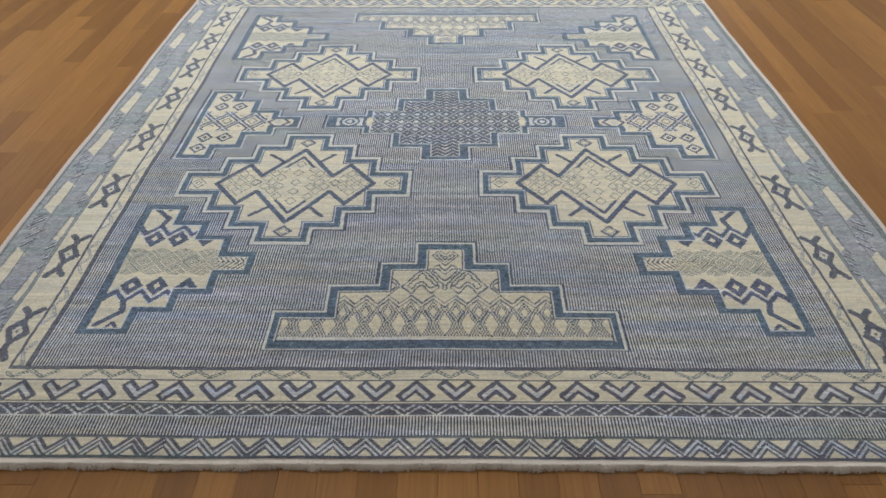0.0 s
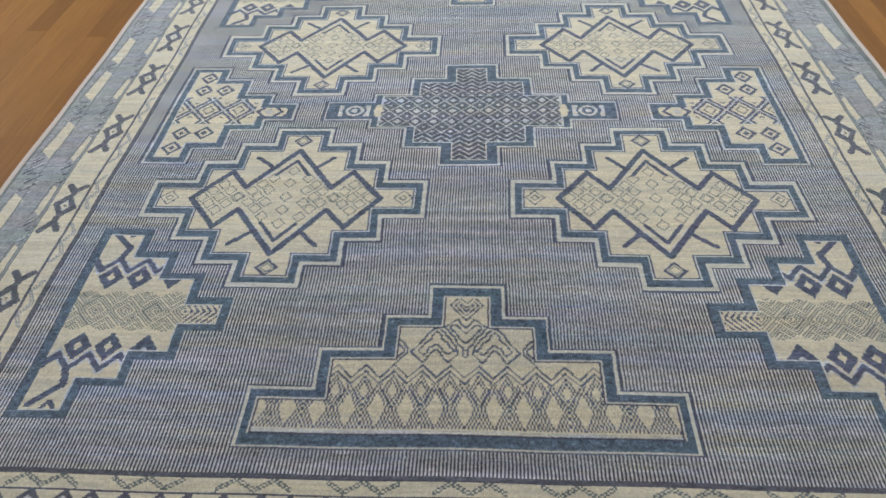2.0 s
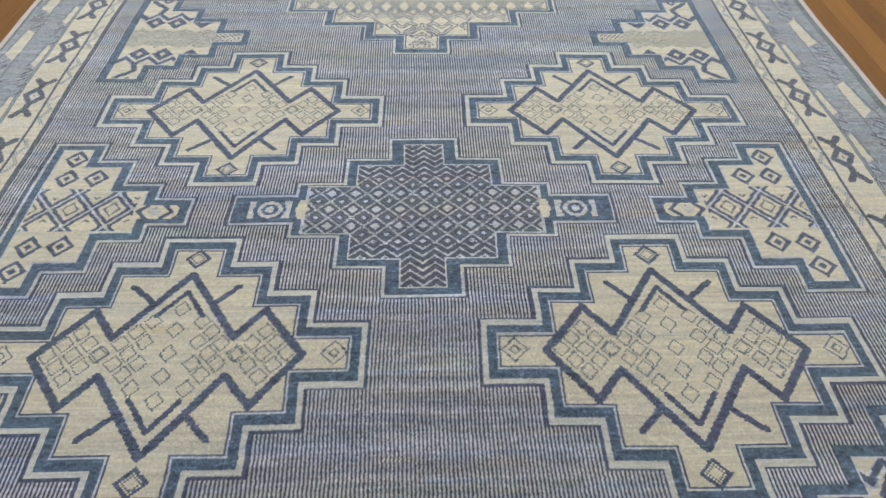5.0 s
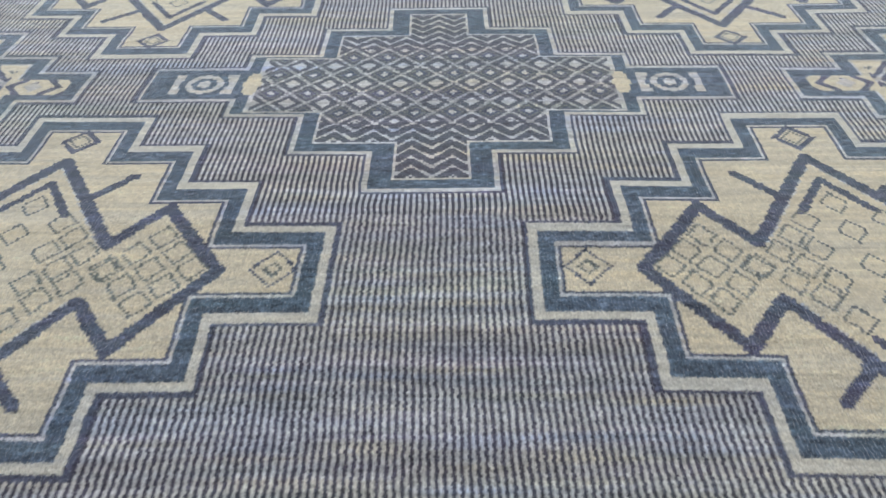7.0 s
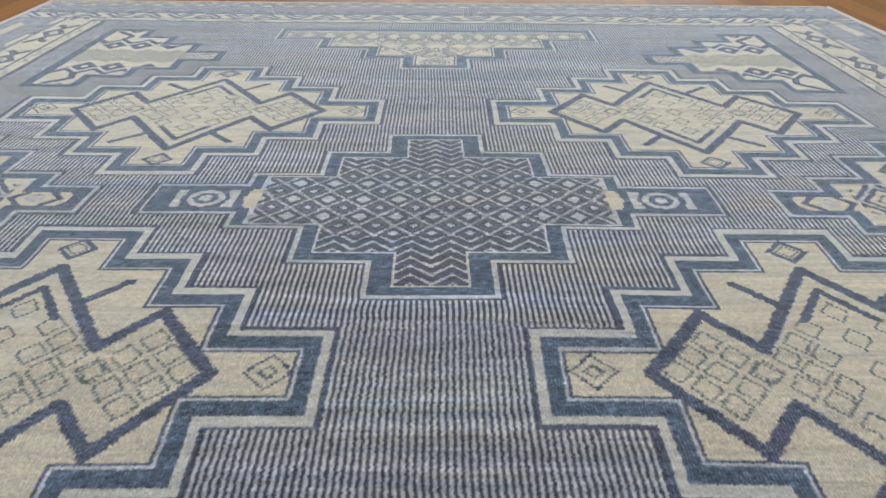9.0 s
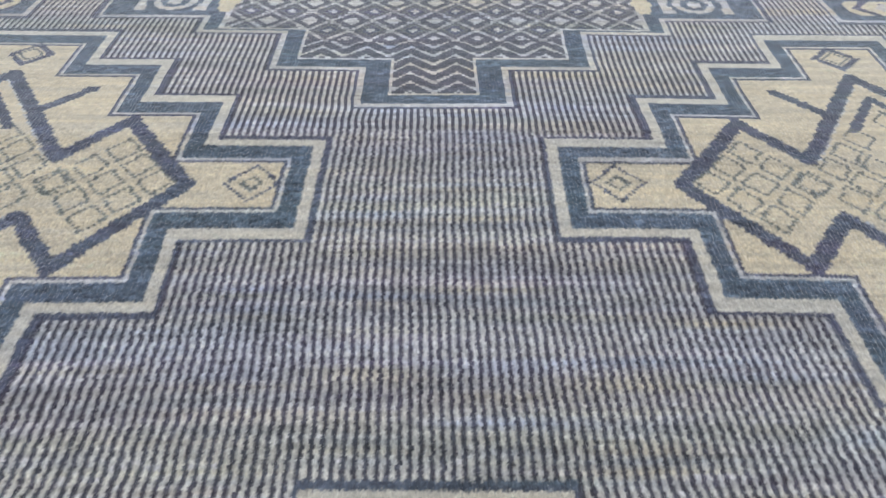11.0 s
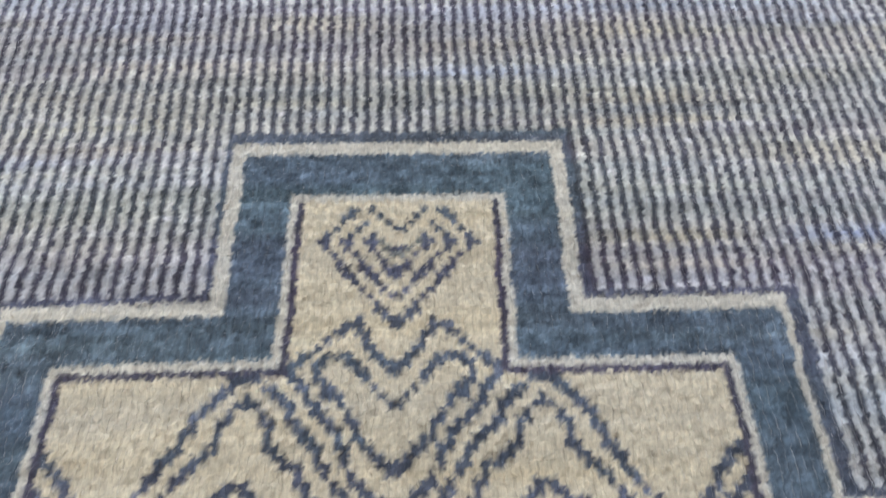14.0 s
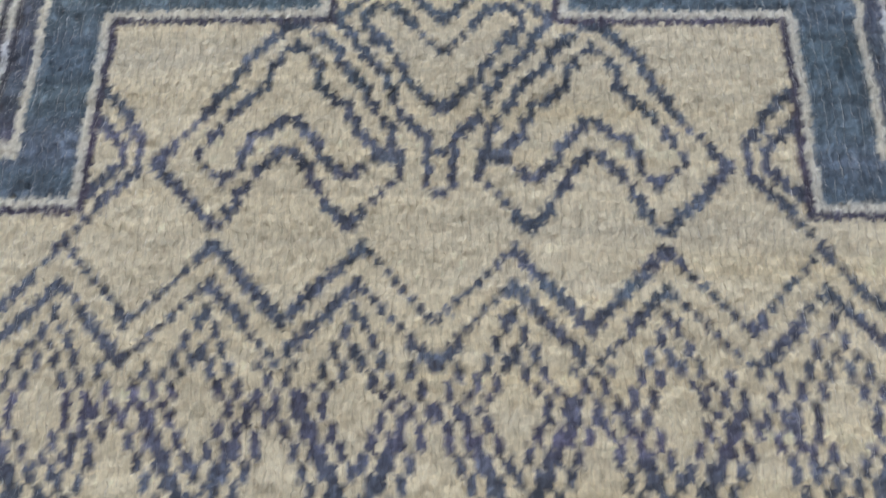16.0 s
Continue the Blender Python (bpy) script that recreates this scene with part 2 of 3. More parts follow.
def drift(rows, cols, seed):
    """Smooth random drift over the knots, about -1 to 1, its cells so many rows by so many columns."""
    r = np.random.default_rng(seed)
    g = r.normal(0, 0.6, (NV // rows + 3, NU // cols + 3))
    a, c = np.arange(NV) / rows, np.arange(NU) / cols
    i, j = a.astype(int), c.astype(int)
    fa, fc = (a - i)[:, None], (c - j)[None, :]
    fa, fc = fa * fa * (3 - 2 * fa), fc * fc * (3 - 2 * fc)
    top = g[i][:, j] * (1 - fc) + g[i][:, j + 1] * fc
    low = g[i + 1][:, j] * (1 - fc) + g[i + 1][:, j + 1] * fc
    return top * (1 - fa) + low * fa


def owned(name):
    names.append(name)
    return len(names) - 1


def area_of(cx, cy, hx, hy):
    """Window of the drawing round a middle: slices and local coordinates."""
    j0, j1 = np.searchsorted(ux, (cx - hx, cx + hx))
    i0, i1 = np.searchsorted(vy, (cy - hy, cy + hy))
    s = (slice(i0, i1), slice(j0, j1))
    return s, X[s] - cx, Y[s] - cy


def stripes(s, phase=0):
    col = np.arange(NU)[s[1]]
    return np.where((col[None, :] + phase) % 2 == 0, PALE, SLATE) * np.ones((dye[s].shape[0], 1), np.uint8)


def crossed(x, y, steps, inset=0.0, inset_y=None):
    inset_y = inset if inset_y is None else inset_y
    hit = np.zeros(x.shape, bool)
    for hx, hy in steps:
        hit |= (np.abs(x) <= hx - inset) & (np.abs(y) <= hy - inset_y)
    return hit


def seg(x, y, a, b, w):
    ax, ay = a
    bx, by = b
    dx, dy = bx - ax, by - ay
    t = np.clip(((x - ax) * dx + (y - ay) * dy) / (dx * dx + dy * dy), 0, 1)
    return np.hypot(x - ax - t * dx, y - ay - t * dy) <= w / 2


def chain(x, y, pts, w, closed=False):
    hit = np.zeros(x.shape, bool)
    for a, b in zip(pts, pts[1:] + (pts[:1] if closed else [])):
        hit |= seg(x, y, a, b, w)
    return hit


def ring(x, y, cx, cy, hx, hy, w):
    """A lozenge outline of width w."""
    d = np.abs(x - cx) / hx + np.abs(y - cy) / hy
    return (d <= 1) & (d > 1 - w / min(hx, hy))


def lozenge(x, y, cx, cy, hx, hy):
    return np.abs(x - cx) / hx + np.abs(y - cy) / hy <= 1


def inside(x, y, pts):
    hit = np.zeros(x.shape, bool)
    for (ax, ay), (bx, by) in zip(pts, pts[1:] + pts[:1]):
        cut = (ay > y) != (by > y)
        hit ^= cut & (x < (bx - ax) * (y - ay) / (by - ay + 1e-9) + ax)
    return hit


def triangle_wave(x, period):
    return np.abs((x / period) % 1.0 - 0.5) * 2.0      # 1 at 0, 0 at half a period


# -- field
FIELD_X, FIELD_NEAR = 915.0, -1101.0
everywhere = (slice(0, NV), slice(0, NU))
dye[:] = stripes(everywhere)

# -- medallions
MED = [(78, 295), (164, 226), (247, 149), (349, 70)]
MED_FAR = [(78, 288), (162, 217), (247, 146), (349, 68)]
CORE = [(236, 0), (157, 104), (109, 41), (0, 196), (-109, 41), (-157, 104), (-236, 0), (-157, -104), (-109, -41), (0, -196), (109, -41), (157, -104)]


def medallion(cx, cy, flip, outline):
    k, fk = owned("medallion"), owned("lattice_figure")
    s, x, y = area_of(cx, cy, 380, 330)
    x = x * flip
    d, o = dye[s], owner[s]
    rag = RAG[s] * 0.6
    for inset, inset_y, yarn in ((-5, -5, LINE), (0, 0, WHITE), (10.05, 11.5, BLUE), (26.8, 31.0, PALE), (30.15, 34.4, LINE), (33.5, 37.8, CREAM)):
        m = crossed(x, y, outline, inset, inset_y)
        d[m] = yarn
        if inset == 0:
            o[m] = k
    y = y * 299.0 / (outline[0][1] + 1)
    fig = inside(x, y, CORE)
    o[fig] = fk
    d[chain(x + rag, y, CORE, 15, True)] = LINE
    for sy in (1, -1):
        d[chain(x + rag, y * sy, [(42, 92), (0, 151), (-42, 92)], 10) & fig] = LINE
        d[chain(x + rag, y * sy, [(98, 44), (0, 184), (-98, 44)], 4) & fig & ~chain(x, y, CORE, 15, True)] = PALE
        for sx, far, near in ((1, (97, 164), (58, 122)), (-1, (106, 164), (58, 122))):
            d[chain(x * sx + rag, y * sy, [far, near], 12)] = LINE
        d[ring(x + rag, y, 0, 239 * sy, 27, 28, 9)] = LINE
        d[ring(x, y, 0, 239 * sy, 15, 15, 3.6)] = OLIVE
    little = [(0, y0) for y0 in (108, 59, 6, -43, -92)]
    for sx in (1, -1):
        d[ring(x, y, 292 * sx, 2, 25, 28, 3.6)] = LINE
        d[ring(x, y, 292 * sx, 2, 11, 12, 4.2)] = OLIVE
        little += [((166 + (a + b - 2) * 21.5) * sx, 4 + (a - b) * 24.5) for a in range(3) for b in range(3)]
        little += [(px * sx, py) for px, py in ((118, 5), (90, 28), (90, -16), (68, 54), (70, 6), (67, -39), (48, 31), (47, -16), (46, -68), (45, 78))]
    for px, py in little:
        d[ring(x + rag * 0.5, y, px, py, 17, 20, 3.3)] = OLIVE


for mx, my in ((-448, -375), (454, -373), (-449, 376), (456, 377)):
    medallion(mx, my, 1 if mx < 0 else -1, MED if my < 0 else MED_FAR)

# -- middle medallion
MID = [(79, 252), (178, 175), (278, 87), (410, 47)]
MID_IN = [(48, 227), (151, 150), (253, 76)]
s, x, y = area_of(0, 6, 430, 280)
d, o = dye[s], owner[s]
k, fk = owned("middle_medallion"), owned("lattice_figure")
rag = RAG[s] * 0.6
for inset, yarn in ((-4, LINE), (0, PALE), (6, BLUE)):
    m = crossed(x, y, MID, inset)
    d[m] = yarn
    if inset == 0:
        o[m] = k
m = crossed(x, y, MID_IN)
d[m], o[m] = PALE, fk
m = crossed(x, y, MID_IN, 3.5)
p, q = (x / 50.0 + y / 52.0 + rag / 90.0 + 0.5), (x / 50.0 - y / 52.0 + rag / 90.0 + 0.5)
near_line = np.minimum(np.abs(p - np.round(p)), np.abs(q - np.round(q))) * 37
fp, fq = p - np.floor(p) - 0.5, q - np.floor(q) - 0.5
dot = np.maximum(np.abs(fp), np.abs(fq))
# rows of broad pale dots and rows of small ringed dots by turns
broad = (np.floor(p) - np.floor(q)) % 2 == 0
lattice = np.where(near_line < 2.6, np.where(RAG[s] > 0.1, PALE, MIST), np.where(broad, np.where(dot < 0.22, PALE, DUSK), np.where(dot < 0.12, PALE, np.where(dot < 0.25, LINE, np.where(dot < 0.32, OLIVE, DUSK)))))
wave = np.abs(y) + 23 * triangle_wave(x + 25, 50)
chevrons = np.where((wave / 20.0) % 1.0 < 0.28, PALE, DUSK)
d[m] = np.where(np.abs(y) > 98 + 12 * triangle_wave(x + 25, 50), chevrons, lattice)[m]
for sx in (1, -1):
    xs = x * sx
    m = (xs > 258) & (xs < 372) & (np.abs(y) < 27)
    o[m] = fk
    rr = np.hypot(xs - 326, y * 1.05)
    d[m & (rr < 27) & (rr > 18)] = PALE
    d[rr < 9.5] = PALE
    d[m & (xs > 360) & (rr > 36)] = PALE
    d[m & (xs > 282) & (xs < 297) & (rr > 34)] = PALE
    d[(np.abs(xs - 258) < 13 - 0.2 * np.abs(y)) & (np.abs(y) < 30)] = CREAM

# -- stepped end panels
PED = [(79.5, -652), (169, -739), (294, -826), (414, -924)]
PED_IN = [(43, -688), (136, -772.5), (262, -856), (390, -952)]
PED_BASE, PED_IN_BASE = -1056, -1024


def end_panel(sign):
    k, fk = owned("end_panel"), owned("figured_ground")
    s, x, y = area_of(0, sign * 856, 450, 240)
    y = (Y[s] + 695) / 0.965 - 688 if sign < 0 else -652 - (Y[s] - 653) * 1.107
    d, o = dye[s], owner[s]

    def up(steps, base, inset):
        hit = np.zeros(x.shape, bool)
        for hx, top in steps:
            hit |= (np.abs(x) <= hx - inset) & (y <= top - inset) & (y >= base + inset * 0.7)
        return hit

    for inset, yarn in ((-5, LINE), (0, WHITE), (6.4, BLUE)):
        m = up(PED, PED_BASE, inset)
        d[m] = yarn
        if inset == 0:
            o[m] = k
    for inset, yarn in ((-6.0, WHITE), (-2.6, INK), (0.75, CREAM)):
        m = up(PED_IN, PED_IN_BASE, inset)
        d[m] = yarn
        o[m] = fk
    ground = m
    y = y + 2.5

    def draw(pts, yarn=LINE):
        """A line one knot wide, on both sides of the middle."""
        for (x0, y0), (x1, y1) in zip(pts, pts[1:]):
            n = max(2, int(5 * max(abs(x1 - x0), abs(y1 - y0)) / K))
            for t in np.linspace(0, 1, n):
                px, py = (x0 + (x1 - x0) * t) * 0.985, y0 + (y1 - y0) * t - 2.5
                row_y = -695 + (py + 688) * 0.965 if sign < 0 else 653 - (py + 652) / 1.107
                i, c = int((row_y - vy[0]) / K + 0.5) - s[0].start, int(px / K)
                for j in (NU // 2 + c - s[1].start, NU // 2 - 1 - c - s[1].start):
                    if ground[i, j]:
                        d[i, j] = yarn

    # lozenge with nested outlines in the top step, the inner ones notched like hearts
    col = np.floor(np.abs(X[s]) / K)
    row = np.round((y + 711) / K)                           # rows above its widest
    away = col + 0.82 * np.abs(row - 1)
    for reach, highest in ((9, 6), (6, 4), (3, 2), (0, 0)):
        d[ground & (away >= reach) & (away < reach + 1.3) & (row <= highest)] = LINE
    d[ground & (row == col + 3) & (col <= 3)] = LINE
    d[ground & (row == col - 1) & (col <= 2)] = OLIVE
    # two nested hearts
    draw([(44, -770), (31, -758), (22, -750), (16, -746), (11, -758), (0, -771)])
    draw([(27, -781), (30, -774), (33, -766), (25, -761), (18, -765), (11, -774), (0, -785)])
    # fans of slanting lines running down to the middle
    draw([(56, -773), (44, -784), (40, -792), (34, -797), (27, -807), (23, -814), (18, -823), (14, -838)])
    draw([(42, -770), (35, -782), (30, -786), (23, -795), (17, -810), (11, -817), (3, -827)])
    draw([(27, -777), (20, -786), (14, -796), (7, -805), (0, -811)])
    draw([(51, -790), (49, -798), (43, -806), (36, -810), (33, -818), (28, -825), (20, -831)])
    draw([(4.6, -826), (4.6, -842)])
    draw([(0, -845), (0.1, -846)])
    # hooked arches
    draw([(58, -773), (66, -775), (73, -782), (80, -790), (84, -800), (90, -807), (95, -816), (101, -822), (110, -835), (105, -839), (84, -860),
          (79, -856), (75, -846), (70, -839), (65, -831), (59, -828), (53, -833), (42, -852), (34, -861), (30, -854), (20, -844), (14, -838)])
    draw([(51, -790), (54, -786), (60, -781), (67, -788), (70, -798), (82, -811), (88, -822), (95, -831), (90, -836), (84, -842), (78, -837), (72, -823),
          (66, -819), (60, -814), (54, -818), (45, -829), (42, -836), (35, -840), (29, -835), (20, -829)])
    # half lozenges against the sides
    draw([(141, -798), (132, -804), (125, -813), (118, -824), (117, -839), (123, -843), (133, -855), (143, -866)])
    draw([(140, -812), (132, -820), (126, -826), (124, -835), (130, -839), (140, -850)])
    # zigzags, dotted lines and the lozenge lattice down to the base
    P = 55.5
    fold = np.abs((x / P + 0.5) % 1.0 - 0.5) * P             # 0 below a valley, P / 2 below a peak
    big = fold / 17.5 + np.abs(y + 969) / 40
    h = y - (-897 + 30 * fold / (P / 2))
    zone = ground & (y < -850) & (big > 1)
    for off, wide in ((0, 2.7), (-14.5, 2.7)):
        d[zone & (np.abs(h - off) < wide) & (y > -958)] = LINE
    # dotted rings nested round the lozenges, stepping one knot aside every second row
    ns = (P / 2 - fold) / K + np.abs(y + 927) / (1.9 * K) - 3.0
    nb = fold / K + np.abs(y + 969) / (2.3 * K) - 5.2
    n = np.where(ns < nb, np.where(ns < 4.0, ns, -1), nb)
    low = ground & (h < -21) & (y > -1012) & (n >= 0)
    d[low & (np.floor(n) % 2 == 0)] = LINE
    d[ground & (y < -1016)] = PALE


end_panel(-1)
end_panel(1)

# -- corner pieces and side pieces: stepped triangles pointing to the middle
def stepped(x, y, steps, back, inset):
    hit = np.zeros(x.shape, bool)
    for tip, hy in steps:
        hit |= (x >= tip + inset) & (x <= back - inset) & (np.abs(y) <= hy - inset)
    return hit


def corner_piece(sx, sy):
    k, fk = owned("corner_panel"), owned("figured_ground")
    s, x, y = area_of(sx * 680, sy * 747, 230, 290)
    x = (x + sx * 680) * sx
    y = y * sy * -1 / (0.95 if sy > 0 else 1.0)         # + is towards the middle of the rug
    d, o = dye[s], owner[s]
    rag = RAG[s] * 0.6
    steps = [(496, 45), (576, 118), (657, 183), (739, 256)]
    for inset, yarn in ((0, BLUE), (19, PALE), (22, CREAM)):
        m = stepped(x, y, steps, 858, inset)
        d[m] = yarn
        if inset == 0:
            o[m] = k
    o[m] = fk
    g = m
    y = y - 6
    # fine nested lozenges along the axis
    ay = np.abs(y)
    fine = (ay < 40 + 17 * triangle_wave(x - 752, 64)) & (x > 588)
    v = np.abs(((x - 752) / 64.0) % 1.0 - 0.5) * 64 + ay
    d[g & fine & ((v / 8.0) % 1.0 < 0.44)] = OLIVE
    d[g & (x < 590) & (((x - ay * 0.8) / 13.0) % 1.0 < 0.38)] = LINE
    for side in (1, -1):
        ys = y * side
        for cx in (722, 786):
            d[g & lozenge(x + rag, ys, cx, 94, 30, 36)] = LINE
            d[g & lozenge(x, ys, cx, 94, 10, 12)] = CREAM
        d[g & lozenge(x + rag, ys, 647, 104, 33, 42)] = LINE
        d[g & lozenge(x, ys, 647, 101, 9, 10)] = PALE
        zig = 99 + 37 * triangle_wave(x - 786, 64)
        run = g & (x > 664) & (x < 836)
        d[run & (ys - zig > 0) & (ys - zig < 6)] = PALE
        d[run & (ys - zig >= 6) & (ys - zig < 23)] = LINE
        d[run & (ys - zig >= 23) & (ys - zig < 28)] = PALE
        d[g & chain(x, ys, [(842, 146), (818, 120)], 14)] = LINE
        d[g & chain(x, ys, [(786, 152), (776, 186), (824, 232)], 15)] = LINE
        d[g & chain(x, ys, [(801, 248), (785, 224), (764, 248)], 8)] = LINE


def side_piece(sx):
    k, fk = owned("side_panel"), owned("figured_ground")
    s, x, y = area_of(sx * 690, 2, 230, 270)
    x = (x + sx * 690) * sx
    d, o = dye[s], owner[s]
    steps = [(497, 43), (577, 92), (661, 176), (744, 240)]
    for inset, yarn in ((-5, LINE), (0, PALE), (7, BLUE), (25, PALE), (28.5, CREAM)):
        m = stepped(x, y, steps, 865, inset)
        d[m] = yarn
        if inset == 0:
            o[m] = k
    o[m] = fk
    g = m
    for px, py in ((799, 180), (797, 111), (733, 112), (799, -105), (735, -103), (804, -172)):
        for hx, hy, yarn in ((29, 32, LINE), (18, 20, CREAM), (9, 10, LINE)):
            d[g & lozenge(x, y, px, py, hx, hy)] = yarn
    # crossed lozenges along the axis
    p, q = (x - 709) / 88.0 + (y - 8) / 104.0, (x - 709) / 88.0 - (y - 8) / 104.0
    line = np.minimum(np.abs(p - np.round(p)), np.abs(q - np.round(q))) * 66
    belt = g & (np.abs(y - 8) < 68) & (x > 616)
    d[belt & (line < 10)] = LINE
    d[belt & (line < 2.6)] = PALE
    fp, fq = np.abs(p - np.floor(p) - 0.5), np.abs(q - np.floor(q) - 0.5)
    r = np.maximum(fp, fq)
    d[belt & (r < 0.22) & (r > 0.16) & (np.abs(y - 8) < 40)] = OLIVE
    # small rings in the tip
    tip = (x > 524) & (x < 612) & (np.abs(y) < 22)
    d[tip] = CREAM
    d[tip & ((np.abs(x - 572) + np.abs(y) * 0.9) % 30 < 12)] = LINE
    d[lozenge(x, y, 574, 0, 14, 15)] = PALE


for sx in (-1, 1):
    for sy in (-1, 1):
        corner_piece(sx, sy)
    side_piece(sx)

# -- borders
ends = {}
for sign in (-1, 1):
    ends[sign] = [owned("guard_border"), owned("arrow_border"), owned("zigzag_border"), owned("striped_border"), owned("outer_border")]
sides = {}
for sign in (-1, 1):
    sides[sign] = [owned("guard_border"), owned("lozenge_border"), owned("outer_border")]

AX = np.abs(X)
beyond_side = AX > FIELD_X
MOTIFS = np.array([-1270.0, -990, -705, -404, -92, 188, 448, 705, 955, 1200])   # middles of the border motifs, unevenly spaced by the weaver


INNER_DASHES = {-1: np.array([-1060.0, -840, -605, -390, -175, 120, 382, 640, 880, 1100]), 1: np.array([-1080.0, -860, -640, -435, -228, 15, 215, 410, 650, 890, 1110])}
OUTER_DASHES = {-1: np.array([-1070.0, -770, -447, -132, 143, 354, 703, 976]), 1: np.array([-1080.0, -780, -472, -174, 110, 428, 778, 1066])}


def from_nearest(middles):
    """How far each row of knots lies from the nearest of some middles."""
    away = vy[:, None] - middles[None, :]
    near = away[np.arange(NV), np.abs(away).argmin(1)]
    return np.broadcast_to(near[:, None], (NV, NU))


for sign in (-1, 1):
    half = beyond_side & (X * sign > 0) & (Y > -1135) & (Y < 1118)
    ks = sides[sign]
    um = from_nearest(MOTIFS)
    r = RAG * 0.7
    # cream guard with faint scrolls
    m = half & (AX < 958)
    dye[m], owner[m] = CREAM, ks[0]
    group = np.floor((Y + 1000) / 184.0)
    ly = Y + 1000 - (group + 0.5) * 184.0
    loops = 940 + np.where(group % 2 == 0, 9.0, -9.0) * (2 * triangle_wave(ly, 66) - 1)
    dye[m & (np.abs(np.abs(AX - loops) - 3.0) < 1.9) & (np.abs(ly) < 66)] = MIST
    dye[m & (AX < FIELD_X + 10)] = ASH
    # main band: lozenges with forked arms
    m = half & (AX >= 950) & (AX < 1036)
    dye[m], owner[m] = CREAM, ks[1]
    dye[m & (AX < 959)] = ASH
    lx, ly = 994.0 - AX + r, um + 6
    for stem, prongs in (([(3, 40), (5, 52)], [(-16, 76), (26, 74)]), ([(-3, -42), (-4, -58)], [(-25, -90), (15, -85)])):
        dye[m & chain(lx, ly, stem, 17)] = ASH
        for tip in prongs:
            dye[m & chain(lx, ly, [stem[1], tip], 17)] = ASH
    for hx, hy, yarn in ((33, 48, ASH), (14, 20, PALE), (11, 16, CREAM), (4, 7, OLIVE)):
        dye[m & (np.abs(lx) / hx + np.abs(ly + lx * 0.25) / hy < 1)] = yarn
    dye[m & (AX > 1031)] = OLIVE
    # outer band: misty grey ground, two rows of cream dashes with slanting strokes between
    m = half & (AX >= 1036)
    owner[m] = ks[2]
    dye[m] = MIST
    for lo, hi, middles, reach in ((1041, 1058, INNER_DASHES[sign], 54), (1114, 1148, OUTER_DASHES[sign], 76)):
        w = from_nearest(middles)
        slant = -w * 0.07
        row = m & (AX > lo + slant) & (AX < hi + slant)
        dye[row & (np.abs(w) - 0.9 * np.sign(w) * (AX - (lo + hi) / 2) < reach)] = CREAM
        # hooked strokes in the gaps, leaning one way and back
        stroke = ((AX - lo) * 1.1 + w + r) % 36.0
        hook = row & (np.abs(w) > reach + 10)
        dye[hook & (stroke < 11)] = ASH
        dye[hook & (stroke > 11) & (stroke < 16)] = PALE
        dye[hook & (stroke > 16) & (stroke < 23) & (AX > (lo + hi) / 2)] = ASH
        dye[m & (np.abs(AX - lo + 1) < 1.9)] = OLIVE
        dye[m & (np.abs(AX - hi - slant - 4) < 2.0) & (np.abs(w) < reach + 10)] = OLIVE
    dye[m & (AX > 1170)] = OLIVE

